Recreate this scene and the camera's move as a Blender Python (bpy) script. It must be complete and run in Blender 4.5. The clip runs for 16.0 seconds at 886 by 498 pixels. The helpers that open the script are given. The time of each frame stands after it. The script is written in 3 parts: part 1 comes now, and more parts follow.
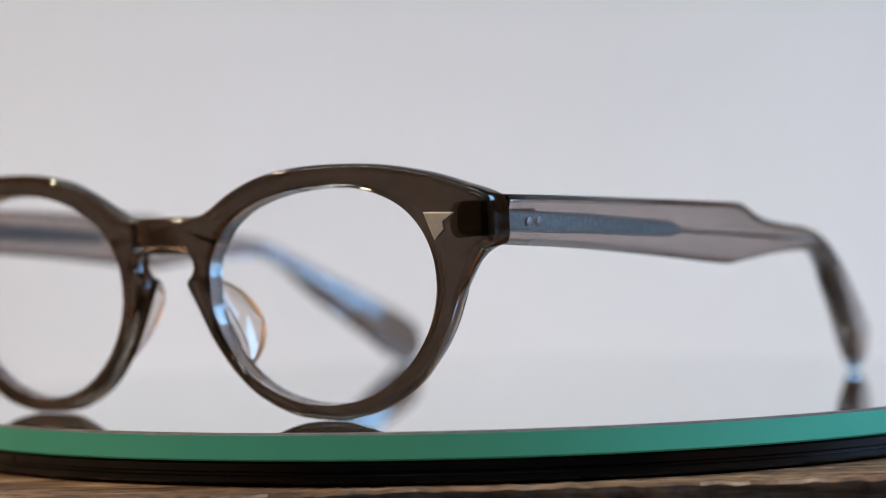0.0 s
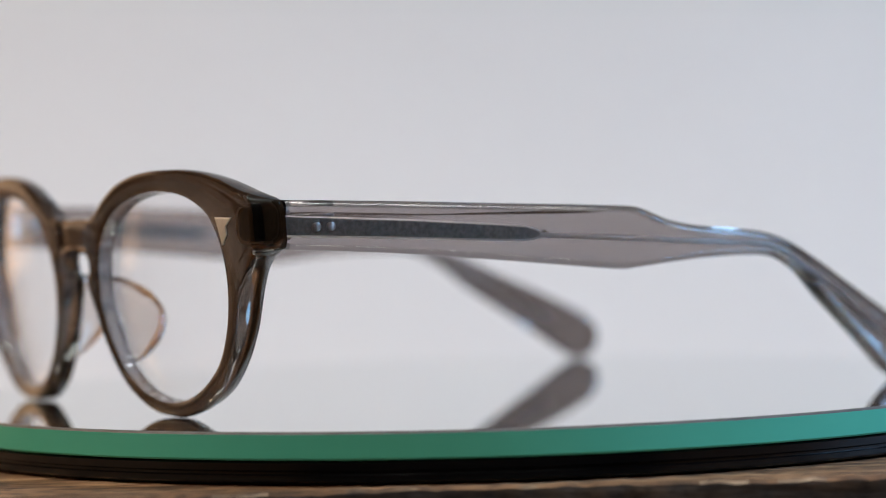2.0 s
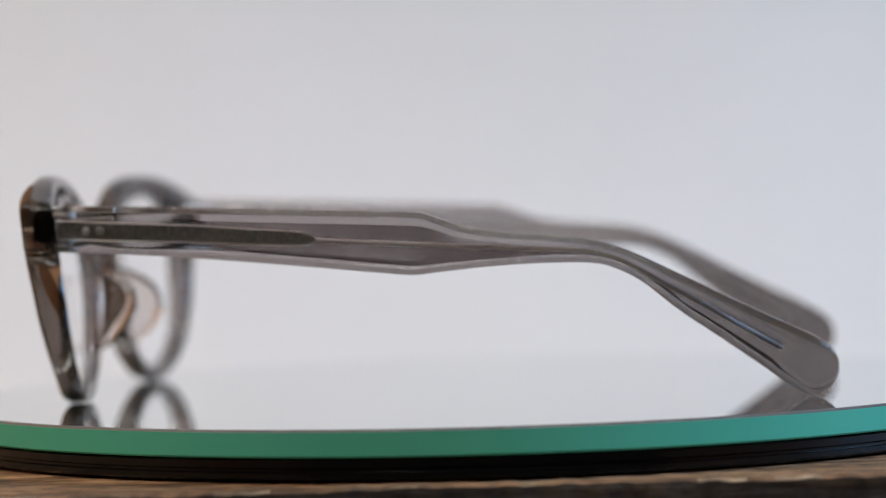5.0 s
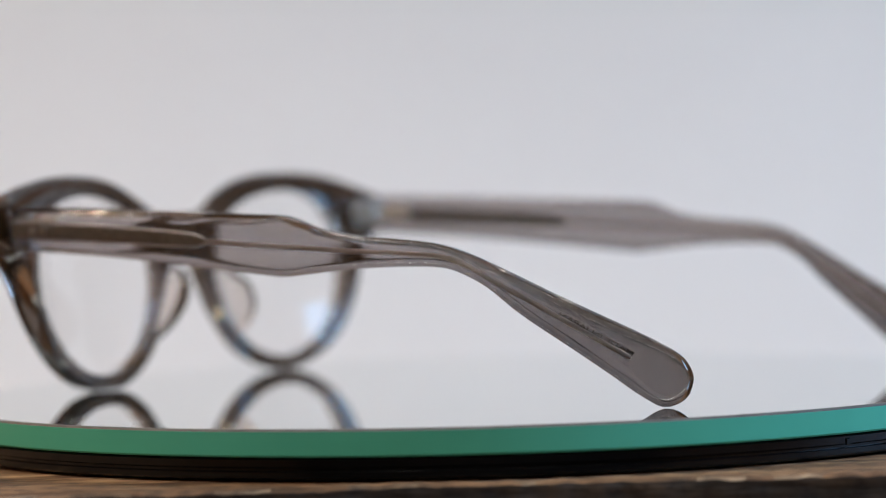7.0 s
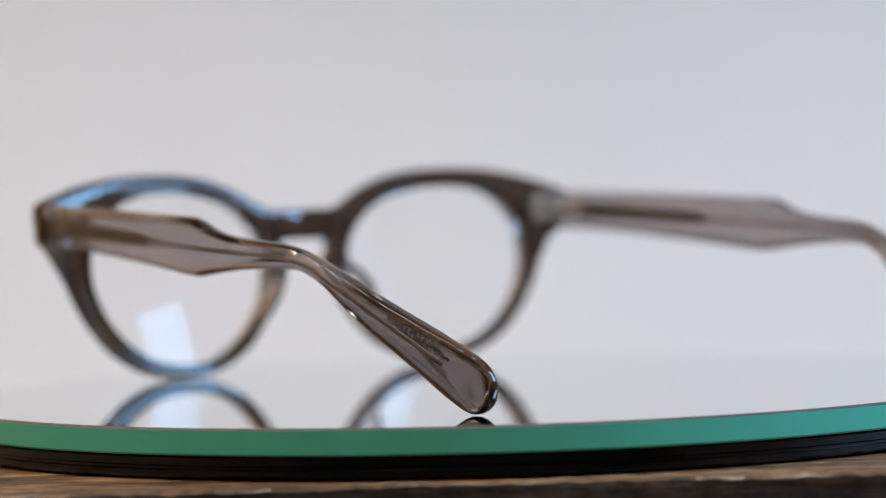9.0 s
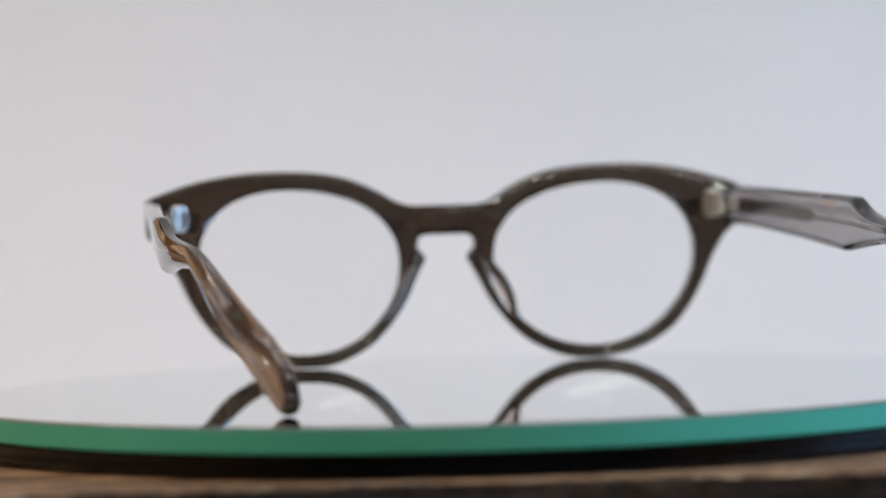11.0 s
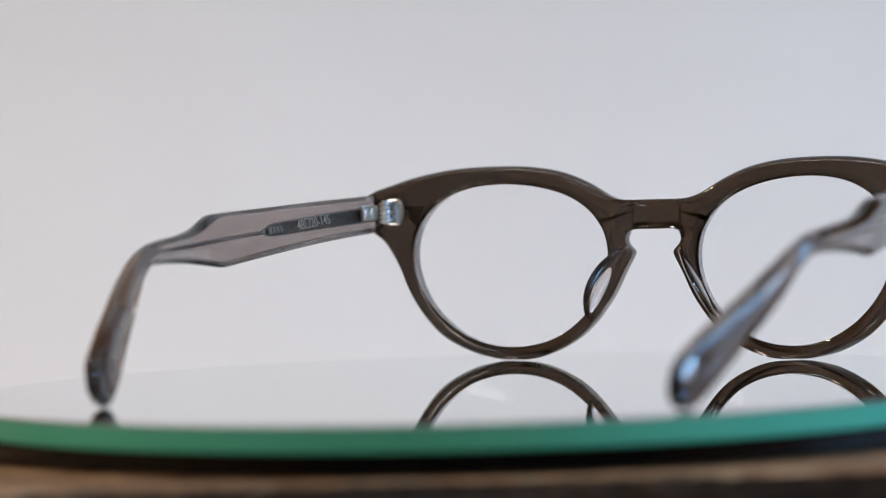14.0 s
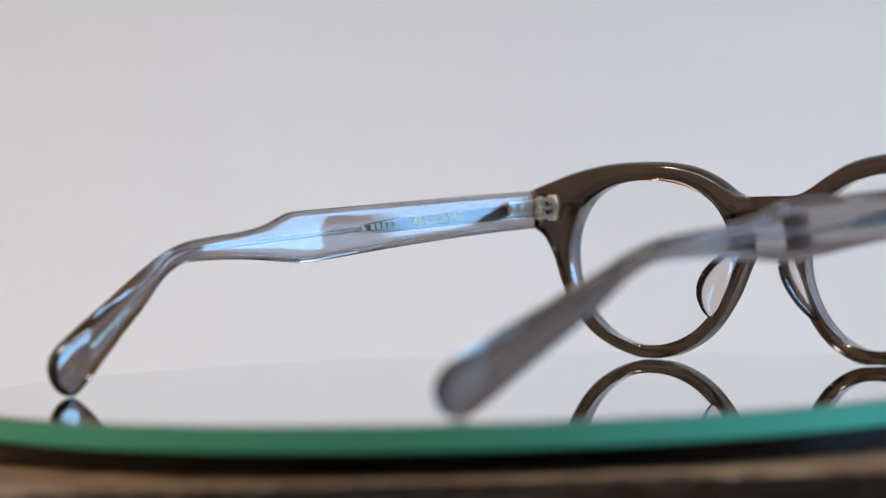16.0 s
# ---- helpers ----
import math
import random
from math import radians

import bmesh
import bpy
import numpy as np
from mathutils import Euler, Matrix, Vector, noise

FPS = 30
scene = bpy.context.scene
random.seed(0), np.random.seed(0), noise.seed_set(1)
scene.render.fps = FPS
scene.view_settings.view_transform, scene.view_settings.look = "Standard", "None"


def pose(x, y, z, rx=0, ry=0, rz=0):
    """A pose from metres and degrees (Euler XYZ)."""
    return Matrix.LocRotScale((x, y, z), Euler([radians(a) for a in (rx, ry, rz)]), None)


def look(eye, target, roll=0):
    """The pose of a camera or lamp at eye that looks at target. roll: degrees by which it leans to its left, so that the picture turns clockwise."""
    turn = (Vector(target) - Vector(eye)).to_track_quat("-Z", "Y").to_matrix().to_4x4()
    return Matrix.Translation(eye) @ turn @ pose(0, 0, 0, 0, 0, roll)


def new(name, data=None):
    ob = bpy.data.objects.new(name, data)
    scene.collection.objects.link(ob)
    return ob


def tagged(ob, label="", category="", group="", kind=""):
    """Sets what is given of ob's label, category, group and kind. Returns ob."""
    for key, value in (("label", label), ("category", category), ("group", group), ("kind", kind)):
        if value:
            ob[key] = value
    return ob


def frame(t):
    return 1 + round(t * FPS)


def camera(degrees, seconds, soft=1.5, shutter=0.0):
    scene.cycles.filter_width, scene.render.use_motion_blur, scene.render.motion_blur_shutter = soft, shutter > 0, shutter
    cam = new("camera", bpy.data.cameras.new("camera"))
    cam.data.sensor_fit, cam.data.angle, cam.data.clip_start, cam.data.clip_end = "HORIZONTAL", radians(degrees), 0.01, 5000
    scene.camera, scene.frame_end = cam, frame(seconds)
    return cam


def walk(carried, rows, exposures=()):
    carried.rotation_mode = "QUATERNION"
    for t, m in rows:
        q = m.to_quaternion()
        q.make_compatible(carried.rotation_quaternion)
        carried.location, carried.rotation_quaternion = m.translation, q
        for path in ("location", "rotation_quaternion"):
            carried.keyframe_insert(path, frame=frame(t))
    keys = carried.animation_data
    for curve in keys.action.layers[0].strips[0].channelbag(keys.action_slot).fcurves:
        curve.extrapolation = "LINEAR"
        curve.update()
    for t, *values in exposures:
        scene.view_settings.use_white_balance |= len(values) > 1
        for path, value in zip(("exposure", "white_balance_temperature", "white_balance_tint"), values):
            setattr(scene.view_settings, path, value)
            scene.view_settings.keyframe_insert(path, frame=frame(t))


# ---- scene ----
MM = 0.001

# ---- camera: almost still, it slides back by some millimetres ----
cam = camera(16.52, 16.0, soft=1.0)
SLIDE = [(0, -8.3), (2, -6.5), (4, -3.6), (6.5, -0.9), (8, -0.4), (10.5, 3.0), (12.5, 4.8), (14.5, 5.6), (16, 6.2)]


def eye_pose(slide):
    eye = Vector((0, -(597.85 + slide) * MM, 38.79 * MM))
    yaw, pitch = radians(-0.57), radians(-1.14)
    way = Vector((math.sin(yaw) * math.cos(pitch), math.cos(yaw) * math.cos(pitch), math.sin(pitch)))
    return look(eye, eye + way, -1.64)


walk(cam, [(t, eye_pose(s)) for t, s in SLIDE], exposures=[(0, 0.0, 6090, 7), (16, 0.0, 6090, 7)])

# ---- world and light ----
world = bpy.data.worlds.new("world")
scene.world = world
world.use_nodes = True
wn = world.node_tree
sky = wn.nodes.new("ShaderNodeTexSky")
sky.sky_type, sky.sun_disc, sky.sun_elevation, sky.sun_rotation = "NISHITA", False, radians(40), radians(60)
wn.links.new(sky.outputs[0], wn.nodes["Background"].inputs[0])
wn.nodes["Background"].inputs[1].default_value = 0.1


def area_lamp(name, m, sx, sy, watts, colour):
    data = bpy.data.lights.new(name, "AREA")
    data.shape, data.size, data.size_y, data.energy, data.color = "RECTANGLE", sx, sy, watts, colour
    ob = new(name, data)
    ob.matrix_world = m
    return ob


def point_lamp(name, place, radius, watts, colour):
    data = bpy.data.lights.new(name, "POINT")
    data.shadow_soft_size, data.energy, data.color = radius, watts, colour
    ob = new(name, data)
    ob.location = place
    return ob


# daylight in the window's opening, warm shop lamps under the ceiling
area_lamp("window_light", look((1.53, -0.138, 0.77), (0.0, -0.138, 0.77)), 0.515, 0.88, 20.5, (0.32, 0.61, 1.0))
for place, watts, colour in (((0.30, -1.30, 0.75), 4.0, (1.0, 0.92, 0.83)), ((-0.35, -1.15, 0.85), 4.0, (1.0, 0.92, 0.83)), ((-0.75, 0.08, 0.75), 9.4, (1.0, 0.72, 0.47))):
    point_lamp("shop_lamp", place, 0.03, watts, colour)
area_lamp("ceiling_strip", look((-0.15, 0.02, 1.40), (-0.15, 0.0201, 0.0)), 2.4, 0.08, 7.6, (1.0, 0.95, 0.88))
# added strip, out of view, for thin bright lines along rounded edges
area_lamp("highlight_strip", look((-0.10, -1.22, 0.82), (-0.05, 0.0, 0.08)), 1.5, 0.07, 2.95, (1.0, 0.90, 0.80))
# added warm panel, out of view, for copper reflections on arms and front
area_lamp("warm_reflection_panel", look((-0.95, 1.15, 0.30), (-0.05, 0.0, 0.05)), 1.0, 1.0, 2.8, (1.0, 0.64, 0.38))


# ---- materials ----
def material(name):
    mat = bpy.data.materials.new(name)
    mat.use_nodes = True
    return mat, mat.node_tree.nodes, mat.node_tree.links, mat.node_tree.nodes["Principled BSDF"]


def ramp(nodes, stops):
    r = nodes.new("ShaderNodeValToRGB")
    while len(r.color_ramp.elements) < len(stops):
        r.color_ramp.elements.new(0.5)
    for e, (p, c) in zip(r.color_ramp.elements, stops):
        e.position, e.color = p, (*c, 1)
    return r


def noise_tex(nodes, links, scale, detail=4, stretch=None):
    n = nodes.new("ShaderNodeTexNoise")
    n.inputs["Scale"].default_value, n.inputs["Detail"].default_value = scale, detail
    co = nodes.new("ShaderNodeTexCoord")
    if stretch:
        mp = nodes.new("ShaderNodeMapping")
        mp.inputs["Scale"].default_value = stretch
        links.new(co.outputs["Object"], mp.inputs[0])
        links.new(mp.outputs[0], n.inputs["Vector"])
    else:
        links.new(co.outputs["Object"], n.inputs["Vector"])
    return n


def bump(nodes, links, src, bsdf, strength, distance):
    b = nodes.new("ShaderNodeBump")
    b.inputs["Strength"].default_value, b.inputs["Distance"].default_value = strength, distance
    links.new(src, b.inputs["Height"])
    links.new(b.outputs[0], bsdf.inputs["Normal"])


def surface(name, dark, light, scale, rough, metal=0.0, stretch=None, relief=0.0, depth=0.0005, rough_vary=0.0, spec=0.5):
    mat, nodes, links, bsdf = material(name)
    n = noise_tex(nodes, links, scale, 6, stretch)
    r = ramp(nodes, [(0.3, dark), (0.7, light)])
    links.new(n.outputs["Fac"], r.inputs[0])
    links.new(r.outputs[0], bsdf.inputs["Base Color"])
    bsdf.inputs["Roughness"].default_value, bsdf.inputs["Metallic"].default_value = rough, metal
    bsdf.inputs["Specular IOR Level"].default_value = spec
    if rough_vary:
        mr = nodes.new("ShaderNodeMapRange")
        mr.inputs["To Min"].default_value, mr.inputs["To Max"].default_value = rough - rough_vary, rough + rough_vary
        links.new(n.outputs["Fac"], mr.inputs[0])
        links.new(mr.outputs[0], bsdf.inputs["Roughness"])
    if relief:
        bump(nodes, links, n.outputs["Fac"], bsdf, relief, depth)
    return mat


def clear_plastic(name, dark, light, ior=1.53, rough=0.015, trans=1.0):
    """Acetate: see-through, its colour in faint streaks."""
    mat, nodes, links, bsdf = material(name)
    n = noise_tex(nodes, links, 60, 3, (1, 0.25, 1.6))
    r = ramp(nodes, [(0.3, dark), (0.7, light)])
    links.new(n.outputs["Fac"], r.inputs[0])
    links.new(r.outputs[0], bsdf.inputs["Base Color"])
    bsdf.inputs["Roughness"].default_value, bsdf.inputs["IOR"].default_value = rough, ior
    bsdf.inputs["Transmission Weight"].default_value = trans
    return mat


FRONT = clear_plastic("smoke_acetate_front", (0.052, 0.036, 0.027), (0.076, 0.056, 0.043), trans=0.98)
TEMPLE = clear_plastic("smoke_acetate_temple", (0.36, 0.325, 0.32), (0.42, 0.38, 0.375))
# pale inner wall: brightness of the backdrop seen through it, put into the colour
RIM = clear_plastic("brightened_inner_rim", (0.72, 0.70, 0.70), (0.82, 0.80, 0.80), trans=0.72)
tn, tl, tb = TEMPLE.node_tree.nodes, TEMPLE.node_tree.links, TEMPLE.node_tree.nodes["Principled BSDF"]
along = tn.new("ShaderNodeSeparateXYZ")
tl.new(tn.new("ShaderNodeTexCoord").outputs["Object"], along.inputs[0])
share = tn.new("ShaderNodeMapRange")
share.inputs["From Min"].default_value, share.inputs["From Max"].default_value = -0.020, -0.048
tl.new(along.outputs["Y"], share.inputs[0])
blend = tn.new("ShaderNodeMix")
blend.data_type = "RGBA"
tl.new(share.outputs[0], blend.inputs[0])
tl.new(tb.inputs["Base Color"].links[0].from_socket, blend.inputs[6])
blend.inputs[7].default_value = (0.20, 0.176, 0.170, 1)  # darker base colour stands in for absorption in the thicker tips
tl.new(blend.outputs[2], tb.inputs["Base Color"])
PAD = clear_plastic("pale_acetate", (0.75, 0.70, 0.67), (0.82, 0.77, 0.74))
LENS = clear_plastic("lens", (0.97, 0.975, 0.98), (0.985, 0.985, 0.985), ior=1.21, rough=0.0)
STEEL = surface("brushed_steel", (0.74, 0.75, 0.74), (0.88, 0.88, 0.87), 900, 0.45, 1.0, (1, 0.15, 1), 0.25, 0.00004, 0.08)
CORE = surface("etched_core_steel", (0.27, 0.285, 0.275), (0.46, 0.48, 0.46), 1300, 0.46, 1.0, None, 0.08, 0.00002, 0.05)
BRIGHT = surface("polished_nickel", (0.78, 0.79, 0.77), (0.88, 0.88, 0.86), 500, 0.30, 1.0, None, 0.0, 0, 0.05)
INLAY = surface("satin_silver_inlay", (0.68, 0.67, 0.61), (0.82, 0.81, 0.75), 700, 0.5, 0.35)
DARKSTEEL = surface("blackened_steel", (0.012, 0.013, 0.015), (0.03, 0.032, 0.036), 400, 0.35, 0.6)
INK = surface("pale_gold_print", (0.50, 0.47, 0.37), (0.62, 0.58, 0.47), 900, 0.35, 0.65)
FAINT = surface("worn_print", (0.20, 0.18, 0.14), (0.30, 0.27, 0.21), 900, 0.4, 0.6)
MIRROR = surface("mirror_glass", (0.765, 0.80, 0.78), (0.785, 0.82, 0.80), 6, 0.012, 1.0)
GREEN = surface("green_glass_edge", (0.115, 0.56, 0.39), (0.135, 0.61, 0.43), 35, 0.6, 0.0, (1, 1, 0.2), 0.05, 0.0002, 0.0, 0.2)
GROUND = surface("ground_glass_bevel", (0.10, 0.105, 0.10), (0.17, 0.175, 0.17), 300, 0.5)
BLACK = surface("black_plastic", (0.003, 0.003, 0.0035), (0.006, 0.006, 0.0065), 80, 0.16, 0.0, None, 0.03, 0.0002, 0.05, 0.35)
PAPER = surface("white_paper", (0.78, 0.775, 0.77), (0.81, 0.805, 0.80), 7, 0.85, 0.0, None, 0.03, 0.0005)
WALL = surface("warm_plaster", (0.44, 0.30, 0.19), (0.56, 0.40, 0.26), 3, 0.8, 0.0, None, 0.1, 0.002)
DARKWALL = surface("brown_panelling", (0.44, 0.22, 0.09), (0.62, 0.33, 0.14), 4, 0.55, 0.0, (4, 4, 0.5), 0.1, 0.002)
# dark tone stands in for the dim room on the unseen south side
SHADE = surface("dim_wall_tone", (0.035, 0.03, 0.028), (0.055, 0.047, 0.042), 5, 0.7, 0.0, None, 0.1, 0.002)
FLOOR = surface("dark_floorboards", (0.10, 0.06, 0.035), (0.18, 0.11, 0.06), 6, 0.5, 0.0, (0.4, 6, 1), 0.1, 0.002)
FRAMEW = surface("white_window_paint", (0.72, 0.72, 0.70), (0.8, 0.8, 0.78), 20, 0.5)


def wood_material(name, dark, mid, light, stretch):
    mat, nodes, links, bsdf = material(name)
    n = noise_tex(nodes, links, 110, 9, stretch)
    m = noise_tex(nodes, links, 22, 5, (1, 2, 2))
    r = ramp(nodes, [(0.30, dark), (0.5, mid), (0.72, light)])
    links.new(n.outputs["Fac"], r.inputs[0])
    mix = nodes.new("ShaderNodeMix")
    mix.data_type, mix.blend_type = "RGBA", "MULTIPLY"
    r2 = ramp(nodes, [(0.38, (0.45, 0.40, 0.36)), (0.62, (1, 1, 1))])
    links.new(m.outputs["Fac"], r2.inputs[0])
    mix.inputs[0].default_value = 0.8
    fine = noise_tex(nodes, links, 520, 6, (0.6, 1, 1))
    r3 = ramp(nodes, [(0.33, (0.35, 0.32, 0.30)), (0.5, (1, 1, 1)), (0.72, (1.5, 1.45, 1.35))])
    links.new(fine.outputs["Fac"], r3.inputs[0])
    grain = nodes.new("ShaderNodeMix")
    grain.data_type, grain.blend_type = "RGBA", "MULTIPLY"
    grain.inputs[0].default_value = 0.9
    links.new(r.outputs[0], grain.inputs[6])
    links.new(r3.outputs[0], grain.inputs[7])
    links.new(grain.outputs[2], mix.inputs[6])
    links.new(r2.outputs[0], mix.inputs[7])
    links.new(mix.outputs[2], bsdf.inputs["Base Color"])
    bsdf.inputs["Roughness"].default_value = 0.62
    bump(nodes, links, n.outputs["Fac"], bsdf, 0.8, 0.0012)
    return mat


WOOD = wood_material("weathered_wood", (0.08, 0.042, 0.021), (0.30, 0.17, 0.085), (0.56, 0.38, 0.22), (0.4, 2.0, 2.0))
PALEWOOD = wood_material("worn_pale_wood", (0.12, 0.07, 0.04), (0.34, 0.24, 0.15), (0.62, 0.50, 0.36), (0.8, 2, 2))
DARKWOOD = wood_material("dark_wood", (0.022, 0.016, 0.013), (0.05, 0.037, 0.029), (0.11, 0.08, 0.06), (0.4, 3, 3))


# ---- building helpers ----
def mesh_of(name, bm, mats, angle=35):
    me = bpy.data.meshes.new(name)
    bmesh.ops.recalc_face_normals(bm, faces=bm.faces)
    for f in bm.faces:
        f.smooth = True
    bm.to_mesh(me)
    bm.free()
    me.set_sharp_from_angle(angle=radians(angle))
    for m in mats if isinstance(mats, (list, tuple)) else [mats]:
        me.materials.append(m)
    return me


def part(name, bm, mats, parent, label="", angle=35):
    ob = new(name, mesh_of(name, bm, mats, angle))
    ob.parent = parent
    return tagged(ob, label)


def box(x0, x1, y0, y1, z0, z1, bevel=0.0, seg=2, bm=None):
    own = bm is None
    b = bmesh.new()
    bmesh.ops.create_cube(b, size=1)
    bmesh.ops.transform(b, verts=b.verts, matrix=Matrix.Translation(((x0 + x1) / 2, (y0 + y1) / 2, (z0 + z1) / 2)) @ Matrix.Diagonal((x1 - x0, y1 - y0, z1 - z0, 1)))
    if bevel:
        bmesh.ops.bevel(b, geom=b.edges[:], offset=bevel, segments=seg, affect="EDGES", profile=0.5)
    if own:
        return b
    tmp = bpy.data.meshes.new("tmp")
    b.to_mesh(tmp)
    b.free()
    bm.from_mesh(tmp)
    bpy.data.meshes.remove(tmp)
    return bm


def rod(p, q, radius, n=16, bevel=0.0, bm=None):
    """A round bar from p to q."""
    b = bmesh.new() if bm is None else bm
    p, q = Vector(p), Vector(q)
    turn = (q - p).to_track_quat("Z", "Y").to_matrix().to_4x4()
    made = bmesh.ops.create_cone(b, cap_ends=True, segments=n, radius1=radius, radius2=radius, depth=(q - p).length, matrix=Matrix.Translation((p + q) / 2) @ turn)
    if bevel:
        rims = [e for e in {e for v in made["verts"] for e in v.link_edges} if any(len(f.verts) > 4 for f in e.link_faces)]
        bmesh.ops.bevel(b, geom=rims, offset=bevel, segments=2, affect="EDGES", profile=0.5)
    return b


def lathe(profile, n=160):
    """A turned body: profile of (radius, height), first and last radius 0."""
    b = bmesh.new()
    rings = []
    for r, z in profile:
        if r == 0:
            rings.append([b.verts.new((0, 0, z))] * n)
        else:
            rings.append([b.verts.new((r * math.cos(2 * math.pi * i / n), r * math.sin(2 * math.pi * i / n), z)) for i in range(n)])
    for a, c in zip(rings, rings[1:]):
        for i in range(n):
            j = (i + 1) % n
            vs = []
            for v in (a[i], a[j], c[j], c[i]):
                if v not in vs:
                    vs.append(v)
            if len(vs) > 2:
                b.faces.new(vs)
    return b


def smooth_path(pts, per, closed=False):
    """Catmull-Rom through 2D or 3D points."""
    pts = [np.array(p, float) for p in pts]
    n, out = len(pts), []
    for i in range(n if closed else n - 1):
        g = (lambda k: pts[k % n]) if closed else (lambda k: pts[min(max(k, 0), n - 1)])
        a, b, c, d = g(i - 1), g(i), g(i + 1), g(i + 2)
        for s in range(per):
            u = s / per
            out.append(0.5 * (2 * b + (c - a) * u + (2 * a - 5 * b + 4 * c - d) * u * u + (3 * b - a - 3 * c + d) * u ** 3))
    if not closed:
        out.append(pts[-1])
    return np.array(out)


def resample(path, n):
    path = np.asarray(path, float)
    s = np.concatenate([[0], np.cumsum(np.linalg.norm(np.diff(path, axis=0), axis=1))])
    u = np.linspace(0, s[-1], n)
    return np.stack([np.interp(u, s, path[:, k]) for k in range(path.shape[1])], 1)


def tube(path, radii, n=10, squash=1.0):
    """A bar along a path in the temple's plane, round or flattened across it."""
    b = bmesh.new()
    path = [Vector(p) for p in path]
    rings = []
    for i, p in enumerate(path):
        d = (path[min(i + 1, len(path) - 1)] - path[max(i - 1, 0)]).normalized()
        side = Vector((1, 0, 0))
        side = (side - d * side.dot(d)).normalized()
        up = side.cross(d)
        r = radii[i]
        rings.append([b.verts.new(p + side * (math.cos(2 * math.pi * k / n) * r * squash) + up * (math.sin(2 * math.pi * k / n) * r)) for k in range(n)])
    for a, c in zip(rings, rings[1:]):
        for k in range(n):
            b.faces.new((a[k], a[(k + 1) % n], c[(k + 1) % n], c[k]))
    b.faces.new(rings[0])
    b.faces.new(rings[-1])
    return b


# ---- the room: plain walls that close the place ----
X0, X1, Y0, Y1, Z0, Z1 = -1.6, 1.6, -2.2, 1.3, -0.76, 1.75
WY0, WY1, WZ0, WZ1 = -0.44, 0.165, 0.285, 1.255


def structure(name, bm, mat, label, category):
    ob = new(name, mesh_of(name, bm, mat))
    return tagged(ob, label, category, kind="structure")


structure("floor", box(X0, X1, Y0, Y1, Z0 - 0.1, Z0), FLOOR, "dark brown wooden floor of the shop", "floor")
structure("ceiling", box(X0, X1, Y0, Y1, Z1, Z1 + 0.1), WALL, "plain warm plaster ceiling", "ceiling")
structure("wall_west", box(X0 - 0.12, X0, Y0, Y1, Z0, Z1), DARKWALL, "brown wood-panelled wall", "wall")
structure("wall_south", box(X0, X1, Y0 - 0.12, Y0, Z0, Z1), SHADE, "unseen closing wall in a dark tone for dim reflections", "wall")
structure("wall_north", box(X0, X1, Y1, Y1 + 0.12, Z0, Z1), DARKWALL, "brown wood-panelled wall", "wall")
east = bmesh.new()
for a in ((Y0, WY0, Z0, Z1), (WY1, Y1, Z0, Z1), (WY0, WY1, Z0, WZ0), (WY0, WY1, WZ1, Z1)):
    box(X1, X1 + 0.12, *a, bm=east)
structure("wall_east", east, WALL, "warm beige plaster wall with a window opening", "wall")
window = tagged(new("window_1"), "white painted window letting in cool daylight", "window", kind="structure")
for y0, y1, z0, z1 in ((WY0, WY0 + 0.04, WZ0, WZ1), (WY1 - 0.04, WY1, WZ0, WZ1), (WY0 + 0.04, WY1 - 0.04, WZ0, WZ0 + 0.04), (WY0 + 0.04, WY1 - 0.04, WZ1 - 0.04, WZ1)):
    part("window_frame", box(X1 - 0.06, X1 + 0.05, y0, y1, z0, z1, 0.004), FRAMEW, window)

# ---- table, paper backdrop ----
TOP = -8.9 * MM  # height of the wooden board
EDGE = -0.1062    # its front edge


def build_table():
    table = tagged(new("wooden_table"), "weathered wooden table board with a rough dark front edge", "table")
    b = bmesh.new()
    nx = 1100
    xs = [-0.62 + 1.24 * i / nx for i in range(nx + 1)]
    prof = [(0.46, 0.0), (0.30, 0.0), (0.10, 0.0), (0.0, 0.0), (-0.06, 0.0), (-0.08, 0.0), (-0.095, 0.0), (EDGE + 0.0010, -0.0001), (EDGE, -0.0006), (EDGE - 0.0004, -0.006), (EDGE - 0.0004, -0.018), (EDGE + 0.001, -0.034), (EDGE + 0.01, -0.036), (0.46, -0.036)]
    rows = []
    for x in xs:
        w = noise.noise((x * 30, 1.3, 0)) * 0.0005 + noise.noise((x * 240, 4.2, 0)) * 0.0006
        h = noise.noise((x * 45, 7.7, 0)) * 0.0003 + noise.noise((x * 330, 2.1, 0)) * 0.0004
        row = []
        for k, (y, z) in enumerate(prof):
            edge = 7 <= k <= 11
            row.append(b.verts.new((x, y + (w if edge else 0), TOP + z + (h if k in (7, 8) else 0))))
        rows.append(row)
    n = len(prof)
    for a, c in zip(rows, rows[1:]):
        for k in range(n):
            f = b.faces.new((a[k], a[(k + 1) % n], c[(k + 1) % n], c[k]))
            # front face and underside darker than the top
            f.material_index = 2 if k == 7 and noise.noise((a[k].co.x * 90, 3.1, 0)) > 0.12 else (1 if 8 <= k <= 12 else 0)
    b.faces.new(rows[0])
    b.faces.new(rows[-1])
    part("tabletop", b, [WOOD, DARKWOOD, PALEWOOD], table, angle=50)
    for x in (-0.55, 0.55):
        for y in (-0.06, 0.40):
            part("leg", box(x - 0.025, x + 0.025, y - 0.025, y + 0.025, Z0, TOP - 0.036, 0.003), DARKWOOD, table)


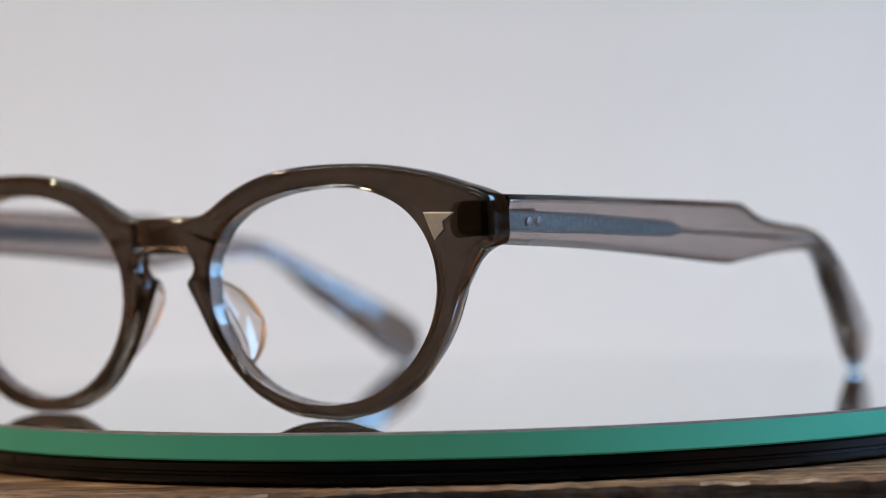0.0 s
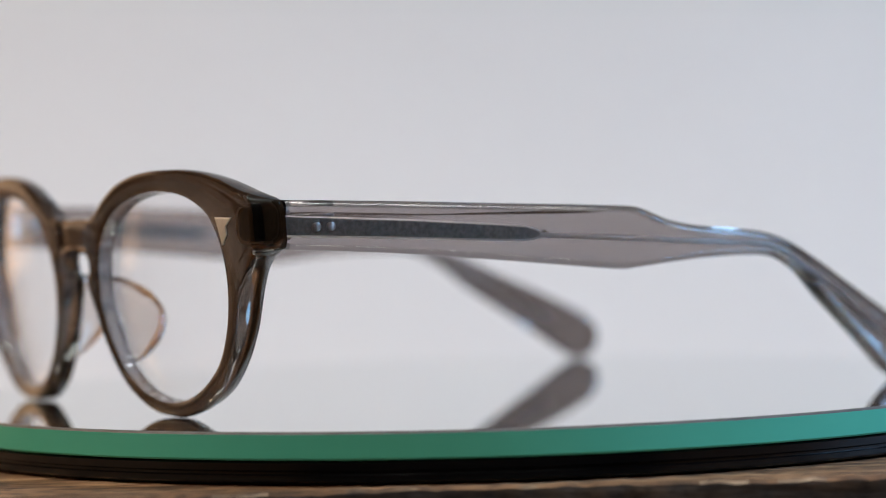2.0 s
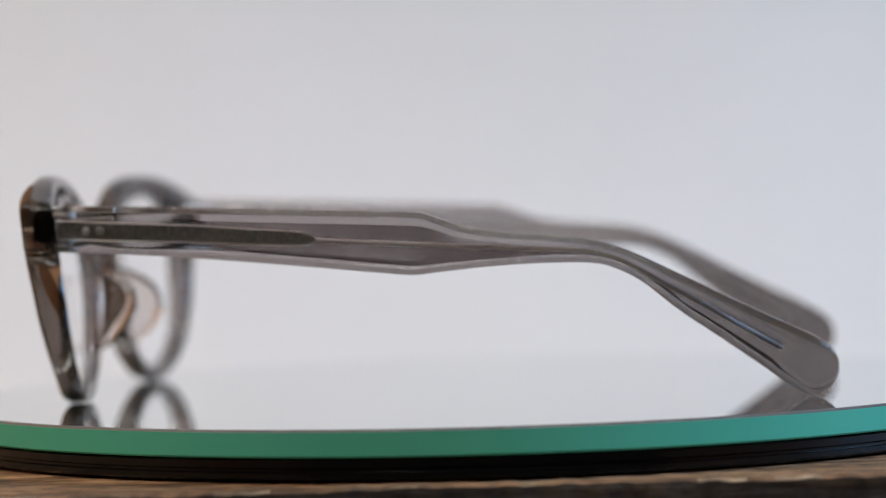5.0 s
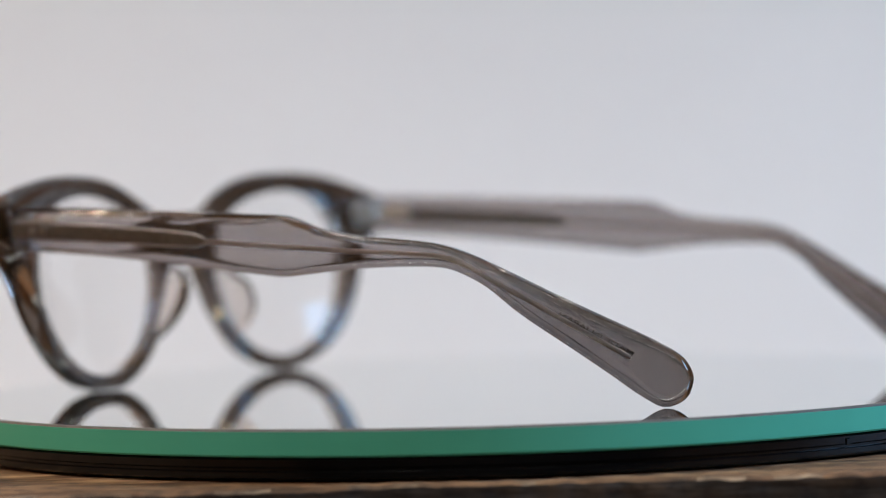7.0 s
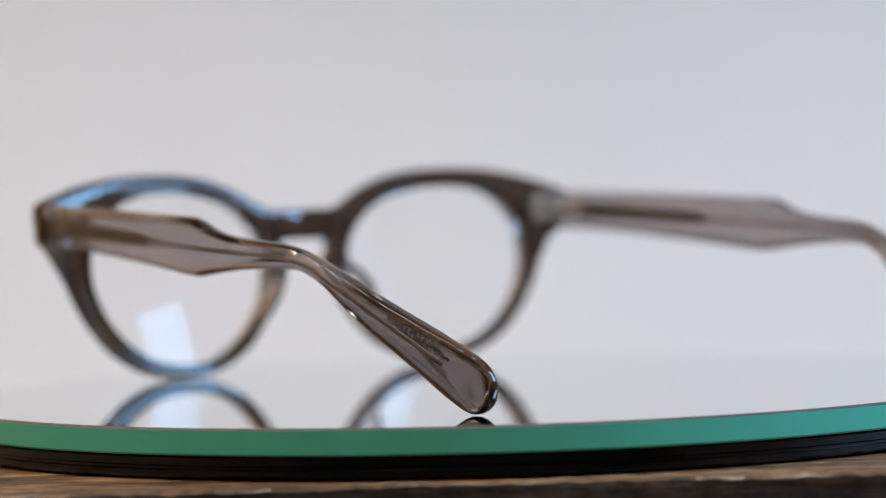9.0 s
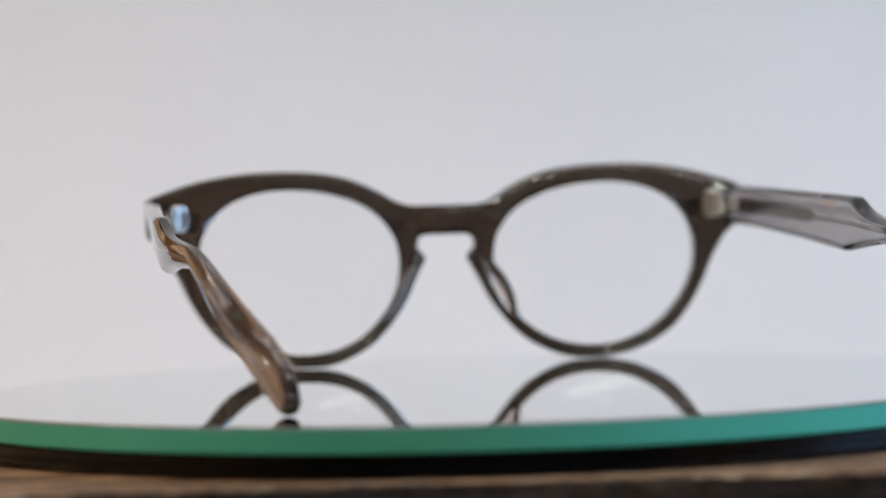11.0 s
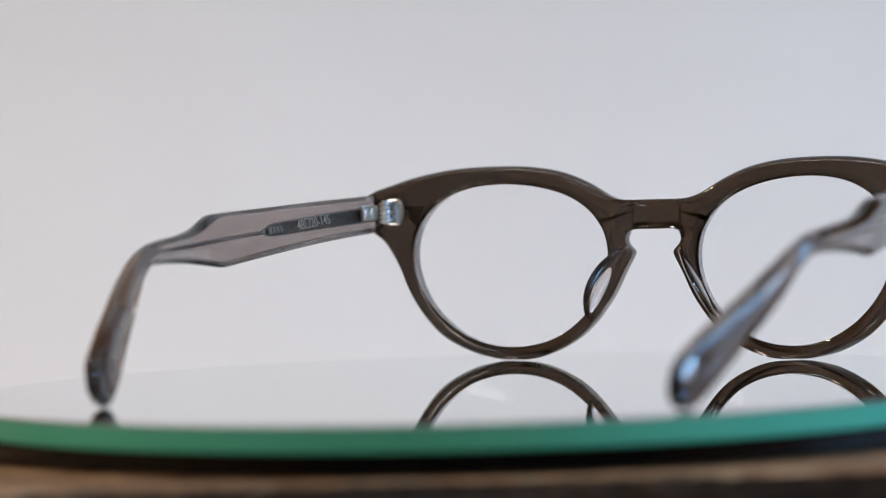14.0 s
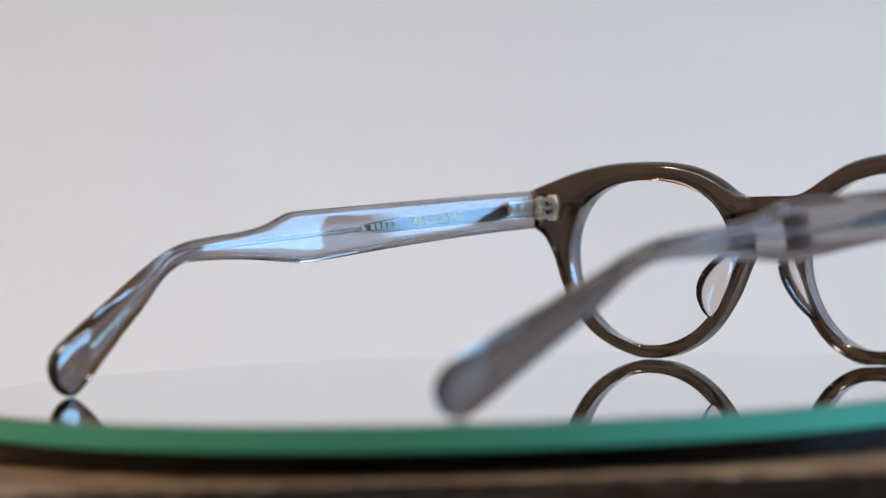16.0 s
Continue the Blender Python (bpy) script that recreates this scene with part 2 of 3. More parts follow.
def build_backdrop():
    """A paper sheet that lies on the table behind the turntable and sweeps up."""
    path = [(0.112, TOP + 0.0006), (0.14, TOP + 0.0006)]
    path += [(0.14 + 0.20 * math.sin(a), TOP + 0.0006 + 0.20 * (1 - math.cos(a))) for a in np.linspace(0.05, math.pi / 2, 28)]
    path += [(0.34, 0.28), (0.34, 0.42), (0.34, 0.56)]
    b = bmesh.new()
    grid = [[[b.verts.new((x, y - d * 0.0005 + 0.0015 * noise.noise((x * 3, z * 3, 2)) * (z > 0.1), z + d * 0.0002)) for y, z in path] for x in np.linspace(-0.168, 0.30, 24)] for d in (0, 1)]
    for g in grid:
        for a, c in zip(g, g[1:]):
            for k in range(len(path) - 1):
                b.faces.new((a[k], a[k + 1], c[k + 1], c[k]))
    for g in (0, -1):
        for k in range(len(path) - 1):
            b.faces.new((grid[0][g][k], grid[0][g][k + 1], grid[1][g][k + 1], grid[1][g][k]))
    for i in range(23):
        for k in (0, -1):
            b.faces.new((grid[0][i][k], grid[0][i + 1][k], grid[1][i + 1][k], grid[1][i][k]))
    ob = new("paper_backdrop", mesh_of("paper_backdrop", b, PAPER, 80))
    tagged(ob, "plain white paper sheet sweeping up behind the turntable", "backdrop", kind="structure")


build_table()
build_backdrop()

# ---- turntable ----
RADIUS = 102.95 * MM
CENTRE = (0.0, 0.0)


def build_turntable():
    tt = tagged(new("mirror_turntable"), "round mirror turntable with green glass edge on black base", "turntable")
    r, t = RADIUS, 4.6 * MM
    plate = lathe([(0, 0), (r * 0.5, 0), (r - 1.0 * MM, 0), (r - 0.8 * MM, 0)] + [(r - 0.35 * MM, -0.10 * MM), (r, -0.42 * MM), (r + 0.02 * MM, -t * 0.5), (r, -t + 0.3 * MM), (r - 0.3 * MM, -t), (0, -t)], 256)
    for f in plate.faces:
        c = f.calc_center_median()
        f.material_index = 0 if c.z > -0.01 * MM else (2 if c.z > -0.40 * MM else 1)
    disc = part("mirror_plate", plate, [MIRROR, GREEN, GROUND], tt, "mirror disc with pale green glass edge", 25)
    for poly in disc.data.polygons:
        poly.use_smooth = poly.center.z < -0.01 * MM
    rb, z0, z1 = r - 0.6 * MM, TOP + 0.9 * MM - 0.4 * MM, -t - 0.05 * MM
    base = lathe([(0, z1), (rb - 0.5 * MM, z1), (rb, z1 - 0.4 * MM), (rb, z1 - 1.6 * MM), (rb - 0.7 * MM, z1 - 1.9 * MM), (rb - 0.7 * MM, z1 - 2.3 * MM), (rb - 0.1 * MM, z1 - 2.5 * MM), (rb - 0.1 * MM, z0 + 0.4 * MM), (rb - 0.5 * MM, z0), (0, z0)], 256)
    part("base", base, BLACK, tt, "glossy black plastic base", 25)
    foot = lathe([(0, z0), (0.07, z0), (0.07, TOP), (0, TOP)], 96)
    part("foot", foot, BLACK, tt)
    for a in (radians(-112), radians(-106), radians(68), radians(74)):
        b = box(-0.5 * MM, 0.5 * MM, -0.35 * MM, 0.25 * MM, z1 - 1.9 * MM, z1 - 0.7 * MM, 0.12 * MM, 1)
        bmesh.ops.transform(b, verts=b.verts, matrix=Matrix.Rotation(a - math.pi / 2, 4, "Z") @ Matrix.Translation((0, rb, 0)))
        part("notch", b, BLACK, tt)
    return tt


# ---- eyeglasses: x across, y to the front, z up, millimetres ----
OPENING = [(10.0, 24.5), (11.6, 29.5), (15.6, 34.2), (22.6, 37.8), (32, 39.7), (37, 39.8), (45, 38.6), (51, 35.5), (55, 30.2), (56.5, 25), (55.3, 18.5), (52.2, 12.4), (46.5, 6.8), (39.5, 3.3), (32.5, 2.3), (24, 3.7), (17.5, 7.5), (12.8, 13), (10.4, 19)]
OUTLINE = [(0, 35), (4, 35), (7.5, 35.1), (10.5, 36.0), (15.8, 39.1), (22, 41.6), (29, 42.9), (37, 43.3), (46, 43.0), (55, 41.6), (62, 39.6), (65.8, 38.2), (67.0, 36.8), (67.0, 33), (66.6, 29.4), (64.6, 27.8), (60.8, 21.9), (57.9, 15.7), (54.6, 10.4), (49.9, 5.4), (43.6, 1.9), (37.5, 0.3), (33, 0.0), (26.3, 0.6), (19.5, 3.4), (14.5, 7.3), (9.9, 13.2), (6.8, 19.2), (5.0, 22.6), (4.9, 23.8), (6.1, 25.2), (6.5, 26.5), (5.8, 28.0), (4.2, 28.5), (2, 28.5), (0, 28.5)]


LENS_C = (33.5, 21.2)


def opening_fit(order=6):
    """Low harmonics of the opening's radius about the lens centre."""
    a = np.array([math.atan2(z - LENS_C[1], x - LENS_C[0]) for x, z in OPENING])
    r = np.array([math.hypot(x - LENS_C[0], z - LENS_C[1]) for x, z in OPENING])
    m = np.stack([np.ones_like(a)] + [f(k * a) for k in range(1, order + 1) for f in (np.cos, np.sin)], 1)
    damp = np.diag([0] + [0.03 * k * k for k in range(1, order + 1) for _ in range(2)])
    return np.linalg.solve(m.T @ m + damp, m.T @ r)


OPENING_FIT = opening_fit()


def opening_radius(a):
    n = (len(OPENING_FIT) - 1) // 2
    return OPENING_FIT[0] + sum(OPENING_FIT[2 * k - 1] * np.cos(k * a) + OPENING_FIT[2 * k] * np.sin(k * a) for k in range(1, n + 1))


def back_y(x, z=25.0):
    return 75.4 - 0.0016 * x * x + 0.085 * (z - 25)


def thick(x):
    u = min(max((abs(x) - 48) / 16, 0), 1)
    return 4.3 + 1.9 * u * u * (3 - 2 * u)


def front_mesh():
    per, cx, cz = 6, 33.5, 21.2
    outer = smooth_path(OUTLINE, per)
    mid = [(0, z) for z in (30.1, 31.7, 33.4)]
    outer = np.vstack([outer, mid])
    n, first_mid = len(outer), len(outer) - len(mid)
    ang = np.unwrap(np.arctan2(outer[:, 1] - cz, outer[:, 0] - cx))
    if ang[0] < 0:
        ang += 2 * math.pi
    ang = np.minimum.accumulate(ang) - 0.0004 * np.arange(n)
    rad = opening_radius(ang)
    inner = np.stack([cx + rad * np.cos(ang), cz + rad * np.sin(ang)], 1)
    tang = np.roll(outer, -1, 0) - np.roll(outer, 1, 0)
    tang[0], tang[first_mid - 1] = (1, 0), (-1, 0)
    nrm = np.stack([tang[:, 1], -tang[:, 0]], 1)
    nrm /= np.maximum(np.linalg.norm(nrm, axis=1), 1e-9)[:, None]
    b = bmesh.new()
    rings = []
    for i in range(n):
        o, q, nn = outer[i], inner[i], nrm[i]
        inw = (q - o) / max(np.linalg.norm(q - o), 1e-6)
        w = np.linalg.norm(q - o)
        low = min(max((30.5 - o[1]) / 4, 0), 1) * min(max((o[0] - 30) / 12, 0), 1)
        high = min(max((o[1] - 35.5) / 4, 0), 1)
        c = min(1.0 + 0.7 * low, w * 0.4)
        is_mid = i >= first_mid
        sec = []
        for kind, d, yb, fb in ((0, -0.72, 0.55, 0), (0, 0.15, 0, 0), (3, 0.55, 0, 0), (2, 0.45, 0, 0), (1, 0.45 + 0.75 * high + 0.70 * low, 0, 0), (1, 0.65 * high + 0.92 * low, 0.35, 0), (1, 0.1 * high + 0.30 * low, 0, 0.30 + 0.14 * low), (1, 0.0, 0, 0.6 + 0.2 * low), (1, 0.20 - 0.14 * low, 0.72 - 0.2 * low, 2), (1, 0.50 - 0.32 * low, 0.33 - 0.1 * low, 2), (1, 0.90 - 0.5 * low, 0.09, 2), (1, 1.35 - 0.6 * low, 0.0, 2), (2, 0.45, 0.0, 2), (3, 0.55, 0.0, 2), (0, 0.50, 0.0, 2), (0, 0.22, 0.14, 2), (0, -0.32, 0.5, 2)):
            if kind == 0:
                p = q - inw * min(d, w * 0.3)
            elif kind >= 2:
                f = d
                if o[0] < 8.5 and o[1] > 27.6:  # both sides of the step beside the bridge
                    f = max(((5.7 if kind == 2 else 6.3) - o[0]) / (q[0] - o[0]), 0.30 if kind == 2 else 0.36)
                p = o + (q - o) * f
            else:
                p = o.copy() if is_mid else o + nn * (d * c)
            x, z = p
            x = max(x, 0.0)
            y0 = back_y(x, z)
            y1 = y0 + thick(x)
            plate = min(max((6.3 - x) / 0.6, 0), 1) * min(max((z - 27.0) / 0.8, 0), 1)
            y0, y1 = y0 + 0.45 * plate, y1 - 0.8 * plate  # the bridge lies deeper than the rims
            y = y0 + yb if fb == 0 else (y1 - yb if fb == 2 else y0 + (y1 - y0) * fb)
            sec.append(b.verts.new((x * MM, y * MM, z * MM)))
        rings.append(sec)
    m = len(rings[0])
    for i in range(n):
        j = (i + 1) % n
        at_mid = (i >= first_mid - 1) and (j >= first_mid or j == 0)
        for k in range(m):
            l = (k + 1) % m
            if at_mid and 4 <= k <= 10:
                continue
            vs = []
            for v in (rings[i][k], rings[j][k], rings[j][l], rings[i][l]):
                if v not in vs:
                    vs.append(v)
            face = b.faces.new(vs)
            # the inner wall takes the brightened rim colour
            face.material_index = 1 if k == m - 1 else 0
    made = bmesh.ops.duplicate(b, geom=b.verts[:] + b.edges[:] + b.faces[:])
    dup = [g for g in made["geom"] if isinstance(g, bmesh.types.BMVert)]
    bmesh.ops.scale(b, vec=(-1, 1, 1), verts=dup)
    bmesh.ops.remove_doubles(b, verts=b.verts[:], dist=0.00002)
    loose = [v for v in b.verts if not v.link_faces]
    bmesh.ops.delete(b, geom=loose, context="VERTS")
    return b


def lens_mesh(side):
    cx, cz = LENS_C
    hole = [(cx + opening_radius(a) * math.cos(a), cz + opening_radius(a) * math.sin(a)) for a in np.linspace(0, 2 * math.pi, 128, endpoint=False)]
    b = bmesh.new()
    faces = []
    for back in (0, 1):
        rings = []
        for f in (0.998, 0.88, 0.75, 0.62, 0.5, 0.38, 0.25, 0.12):
            rings.append([])
            for x, z in hole:
                px, pz = cx + (x - cx) * f, cz + (z - cz) * f
                r2 = (px - cx) ** 2 + (pz - cz) ** 2
                y = back_y(px, pz) + 2.9 - 1.5 * back + 1.6 - r2 * 0.0054
                rings[-1].append(b.verts.new((side * px * MM, y * MM, pz * MM)))
        n = len(hole)
        for a, c in zip(rings, rings[1:]):
            for i in range(n):
                b.faces.new((a[i], a[(i + 1) % n], c[(i + 1) % n], c[i]))
        b.faces.new(rings[-1])
        faces.append(rings[0])
    n = len(hole)
    for i in range(n):
        b.faces.new((faces[0][i], faces[0][(i + 1) % n], faces[1][(i + 1) % n], faces[1][i]))
    return b


T_TOP = [(69.2, 37.5), (50, 36.8), (30, 35.9), (10, 35.0), (3.2, 34.6), (0.5, 33.9), (-5, 31.9), (-12, 30.7), (-20, 30.0), (-27, 29.1), (-33, 27.2), (-40, 23.8), (-50, 18.6), (-58, 14.6), (-64, 11.6), (-68.4, 8.8), (-70.2, 5.4)]
T_LOW = [(69.2, 29.2), (50, 28.0), (30, 26.2), (10, 24.1), (4.3, 23.6), (1.5, 23.8), (-5, 24.4), (-12, 24.9), (-20, 25.1), (-27, 24.9), (-31, 23.9), (-36, 21.2), (-42, 16.2), (-50, 10.4), (-57, 5.2), (-61.5, 1.7), (-65.0, 0.0), (-68.6, 1.6), (-70.2, 5.4)]
T_MID = [(-70.5, -55.0), (-60, -58.0), (-50, -61.6), (-40, -64.8), (-30, -67.2), (-15, -68.9), (4, -69.5), (20, -68.35), (40, -66.95), (60, -65.35), (70, -64.5)]


def mid_x(y):
    ys, xs = [p[0] for p in T_MID], [p[1] for p in T_MID]
    return float(sum(np.interp(y + d, ys, xs) for d in (-6, -3, 0, 3, 6)) / 5)


CANT = 0.15  # the arms lean out a little towards their upper edge


def temple_mesh(side):
    n = 110
    # even shares keep the two angle corners opposite one another
    def matched(path, cut, na):
        i = int(np.argmin(np.hypot(path[:, 0] - cut[0], path[:, 1] - cut[1])))
        return np.vstack([resample(path[:i + 1], na), resample(path[i:], n - na + 1)[1:]])
    top, low = matched(smooth_path(T_TOP, 12), (3.2, 34.6), 40), matched(smooth_path(T_LOW, 12), (4.3, 23.6), 40)
    b = bmesh.new()
    rings, m = [], 42
    for i in range(n - 1):
        c, h = (top[i] + low[i]) / 2, (top[i] - low[i]) / 2
        hl = np.linalg.norm(h)
        tn = 1.75 + 0.45 * min(max(c[0] / 65, 0), 1) + 0.5 * min(max((-28 - c[0]) / 14, 0), 1)
        tn *= 1 - 0.36 * min(max((-59 - c[0]) / 9, 0), 1)  # thinner towards the tip
        end = min(max((n - 1 - i) / 5, 0.0), 1)
        soft = min(max((-6 - c[0]) / 26, 0), 1)  # the bent end is rounded, the straight part chamfered
        soft *= soft * (3 - 2 * soft)
        tn *= math.sqrt(max(1 - (1 - end) ** 2, 0.05))
        if i == 0:
            tn *= 0.9
        r = 0.3
        hn = h / max(hl, 1e-6)
        ring = []
        cut = min(0.95, tn * 0.5, hl * 0.36)
        corner = ((0, cut + 0.22), (0.03, cut + 0.10), (0.10, cut - 0.03), (0.22, cut - 0.18), (cut - 0.18, 0.22), (cut - 0.03, 0.10), (cut + 0.10, 0.03), (cut + 0.22, 0))
        if cut < 0.6:
            corner = [(x * cut / 0.95, z * cut / 0.95) for x, z in corner]
        rr = min(1.75, tn * 0.86, hl * 0.8)
        arc = [(rr * (1 - math.cos(k * math.pi / 14)), rr * (1 - math.sin(k * math.pi / 14))) for k in range(8)]
        corner = [(x + (ax - x) * soft, z + (az - z) * soft) for (x, z), (ax, az) in zip(corner, arc)]
        cut += (rr - 0.25 - cut) * soft
        section = []
        for q in range(4):
            su, sv = (1, -1, -1, 1)[q], (1, 1, -1, -1)[q]
            section += [(su * (tn - x), sv * (hl - z)) for x, z in (corner if q in (0, 2) else corner[::-1])]
            if q in (1, 3):
                for f in (0.7, 0.35, 0.0, -0.35, -0.7):
                    section.append((-tn if q == 1 else tn, (f if q == 1 else -f) * (hl - cut - 0.3)))
        crown = 0.10 * min(hl / 4, 1)
        for u, v in section:
            bulge = crown * max(1 - (v / max(hl - r * 0.5, 1e-6)) ** 2, 0)
            u += math.copysign(bulge, u) * min(abs(u) / tn, 1) ** 2
            p = c + hn * v
            ring.append(b.verts.new((side * -(mid_x(p[0]) + u) * MM, p[0] * MM, p[1] * MM)))
            ring[-1].co.x += side * CANT * (p[1] - c[1]) * MM
        rings.append(ring)
    for a, c in zip(rings, rings[1:]):
        for k in range(m):
            b.faces.new((a[k], a[(k + 1) % m], c[(k + 1) % m], c[k]))
    b.faces.new(rings[0])
    b.faces.new(rings[-1])
    return b


def core_mesh(side):
    """The wire core: a flat etched plate, then a thin rod down to the tip."""
    b = bmesh.new()
    plate = [(68.8, 33.25, 1.8), (45, 32.0, 1.65), (30, 31.0, 1.5), (24, 30.6, 1.35), (22.2, 30.4, 0.95), (21.4, 30.35, 0.65)]
    rings = []
    for y, z, h in plate:
        x = mid_x(y)
        rings.append([b.verts.new((side * -(x + dx) * MM, y * MM, (z + dz) * MM)) for dx, dz in ((-0.3, -h), (0.3, -h), (0.55, 0.3 - h), (0.55, h - 0.3), (0.3, h), (-0.3, h), (-0.55, h - 0.3), (-0.55, 0.3 - h))])
    for a, c in zip(rings, rings[1:]):
        for k in range(8):
            b.faces.new((a[k], a[(k + 1) % 8], c[(k + 1) % 8], c[k])).material_index = 0 if k in (2, 6) else 1
    b.faces.new(rings[0])
    b.faces.new(rings[-1])
    return b


def rod_mesh(side):
    line = smooth_path([(21.6, 30.3), (5, 29.2), (-10, 28.2), (-20, 27.6), (-27, 27.0), (-32, 25.5), (-38, 22.0), (-45, 17.9), (-53, 12.9), (-59.7, 8.8)], 6)
    return tube([(side * -mid_x(y) * MM, y * MM, z * MM) for y, z in line], [0.46 * MM] * (len(line) - 1) + [0.3 * MM], 10)


def text_mesh(text, size, width, depth=0.05 * MM):
    """Flat letters of the built-in font, width across, centred."""
    cu = bpy.data.curves.new("letters", "FONT")
    cu.body, cu.size, cu.align_x, cu.align_y, cu.extrude = text, size, "CENTER", "CENTER", depth
    cu.offset = 0.00002
    ob = bpy.data.objects.new("letters", cu)
    scene.collection.objects.link(ob)
    me = bpy.data.meshes.new_from_object(ob.evaluated_get(bpy.context.evaluated_depsgraph_get()))
    bpy.data.objects.remove(ob)
    b = bmesh.new()
    b.from_mesh(me)
    xs = [v.co.x for v in b.verts]
    s = width / (max(xs) - min(xs))
    bmesh.ops.scale(b, vec=(s, s if size == 0 else 1, 1), verts=b.verts)
    return b


def on_inner_face(b, side, y0, z0, y1, z1, x_off):
    """Lay letters, drawn in x and y, on the inner face of a temple between two points, read from the head's side."""
    ym, zm = (y0 + y1) / 2, (z0 + z1) / 2
    p, q = Vector((-side * mid_x(y0), y0, z0)), Vector((-side * mid_x(y1), y1, z1))
    u = (q - p).normalized()
    nrm = Vector((-side, 0, CANT))
    nrm = (nrm - u * nrm.dot(u)).normalized()
    v = nrm.cross(u)
    c = (p + q) / 2 + nrm * x_off
    m = Matrix((u, v, nrm)).transposed().to_4x4()
    m.translation = c * MM
    bmesh.ops.transform(b, verts=b.verts, matrix=m)
    return b


def pad_mesh(side):
    """A nose pad: a flattened half oval that reaches back from the rim."""
    b = bmesh.new()
    a0, a1 = Vector((6.0, 24.5)), Vector((14.6, 8.6))
    u = (a1 - a0).normalized()
    nrm = Vector((-u.y, u.x))
    L = (a1 - a0).length
    rings, n, m = [], 26, 14
    for i in range(n + 1):
        s = i / n
        reach = 8.5 * (math.sin(math.pi * min(max(s, 0.0), 1.0) ** 0.9)) ** 0.62 + 0.25
        c = a0 + u * (L * s)
        ring = []
        for k in range(m):
            a = 2 * math.pi * k / m
            d = (0.5 - 0.5 * math.cos(a)) * reach
            w = math.sin(a) * (1.15 - 0.35 * d / 8.5) * (0.35 + 0.65 * math.sin(math.pi * (0.06 + 0.88 * s)))
            out = 0.21 * d + 0.1  # the pads spread towards the back
            p = c + nrm * (w + out)
            ring.append(b.verts.new((side * p.x * MM, (back_y(p.x, p.y) + 0.9 - d) * MM, p.y * MM)))
        rings.append(ring)
    for r0, r1 in zip(rings, rings[1:]):
        for k in range(m):
            b.faces.new((r0[k], r0[(k + 1) % m], r1[(k + 1) % m], r1[k]))
    b.faces.new(rings[0])
    b.faces.new(rings[-1])
    return b


def chevron_mesh(side):
    pts = [(54.8, 34.9), (61.0, 34.8), (58.6, 33.3), (58.7, 32.0), (56.7, 30.2)]
    b = bmesh.new()
    loops = []
    for inset, dy in ((0.0, -0.6), (0.0, 0.10), (0.18, 0.22)):
        cx, cz = 57.6, 33.4
        loops.append([b.verts.new((side * (x + (cx - x) * inset) * MM, (back_y(x, z) + thick(x) + dy) * MM, (z + (cz - z) * inset) * MM)) for x, z in pts])
    for a, c in zip(loops, loops[1:]):
        for k in range(5):
            b.faces.new((a[k], a[(k + 1) % 5], c[(k + 1) % 5], c[k]))
    b.faces.new(loops[0])
    b.faces.new(loops[-1])
    return b


def build_hinge(side, glasses):
    """Five-knuckle hinge on the inner side: a leaf on the temple and one on the front."""
    s = side
    x_in = 62.4

    def span(a, c):
        return min(s * a, s * c) * MM, max(s * a, s * c) * MM
    hinge = part("hinge", box(*span(x_in - 0.4, x_in + 0.4), 58.6 * MM, 66.6 * MM, 31.9 * MM, 35.3 * MM, 0.35 * MM, 3), BRIGHT, glasses, "bright nickel barrel hinge")
    # the front's leaf: a plate with a half-round inner end, set into the back of the front
    leaf = bmesh.new()
    outline = [(61.3, 36.5), (59.3, 36.55)] + [(59.2 - 1.5 * math.sin(a), 33.6 + 2.95 * math.cos(a)) for a in np.linspace(0.12, math.pi - 0.12, 15)] + [(59.3, 30.65), (61.3, 30.7)]
    loops = []
    for inset, y in ((0.0, 71.2), (0.0, 69.95), (0.13, 69.65)):
        loops.append([leaf.verts.new((s * (x + (59.9 - x) * inset) * MM, y * MM, (z + (33.6 - z) * inset) * MM)) for x, z in outline])
    for lo, hi in zip(loops, loops[1:]):
        for k in range(len(outline)):
            leaf.faces.new((lo[k], lo[(k + 1) % len(outline)], hi[(k + 1) % len(outline)], hi[k]))
    leaf.faces.new(loops[0])
    leaf.faces.new(loops[-1])
    part("front_leaf", leaf, BRIGHT, hinge)
    for k in range(3):
        z = 31.2 + k * 1.9
        part("knuckle_arm", box(*span(59.5, 61.6), 67.2 * MM, 70.0 * MM, z * MM, (z + 0.95) * MM, 0.25 * MM, 2), BRIGHT, hinge)
    part("hinge_anchor", box(*span(59.6, 64.9), 69.6 * MM, 73.4 * MM, 30.9 * MM, 36.6 * MM, 1.5 * MM, 4), DARKSTEEL, hinge, "dark embedded hinge block")
    for k in range(5):
        z = 31.2 + k * 0.95
        xk = x_in - 1.5
        part("knuckle", rod((s * xk * MM, 67.3 * MM, z * MM), (s * xk * MM, 67.3 * MM, (z + 0.80) * MM), 1.35 * MM, 18, 0.16 * MM), BRIGHT, hinge)
    part("pivot_screw", rod((s * (x_in - 1.5) * MM, 67.3 * MM, 31.0 * MM), (s * (x_in - 1.5) * MM, 67.3 * MM, 36.3 * MM), 0.7 * MM, 12), STEEL, hinge)
    for y in (60.3, 63.0):
        part("screw", rod((s * (x_in - 0.3) * MM, y * MM, 33.6 * MM), (s * (x_in - 0.62) * MM, y * MM, 33.6 * MM), 0.85 * MM, 16, 0.08 * MM), STEEL, hinge)


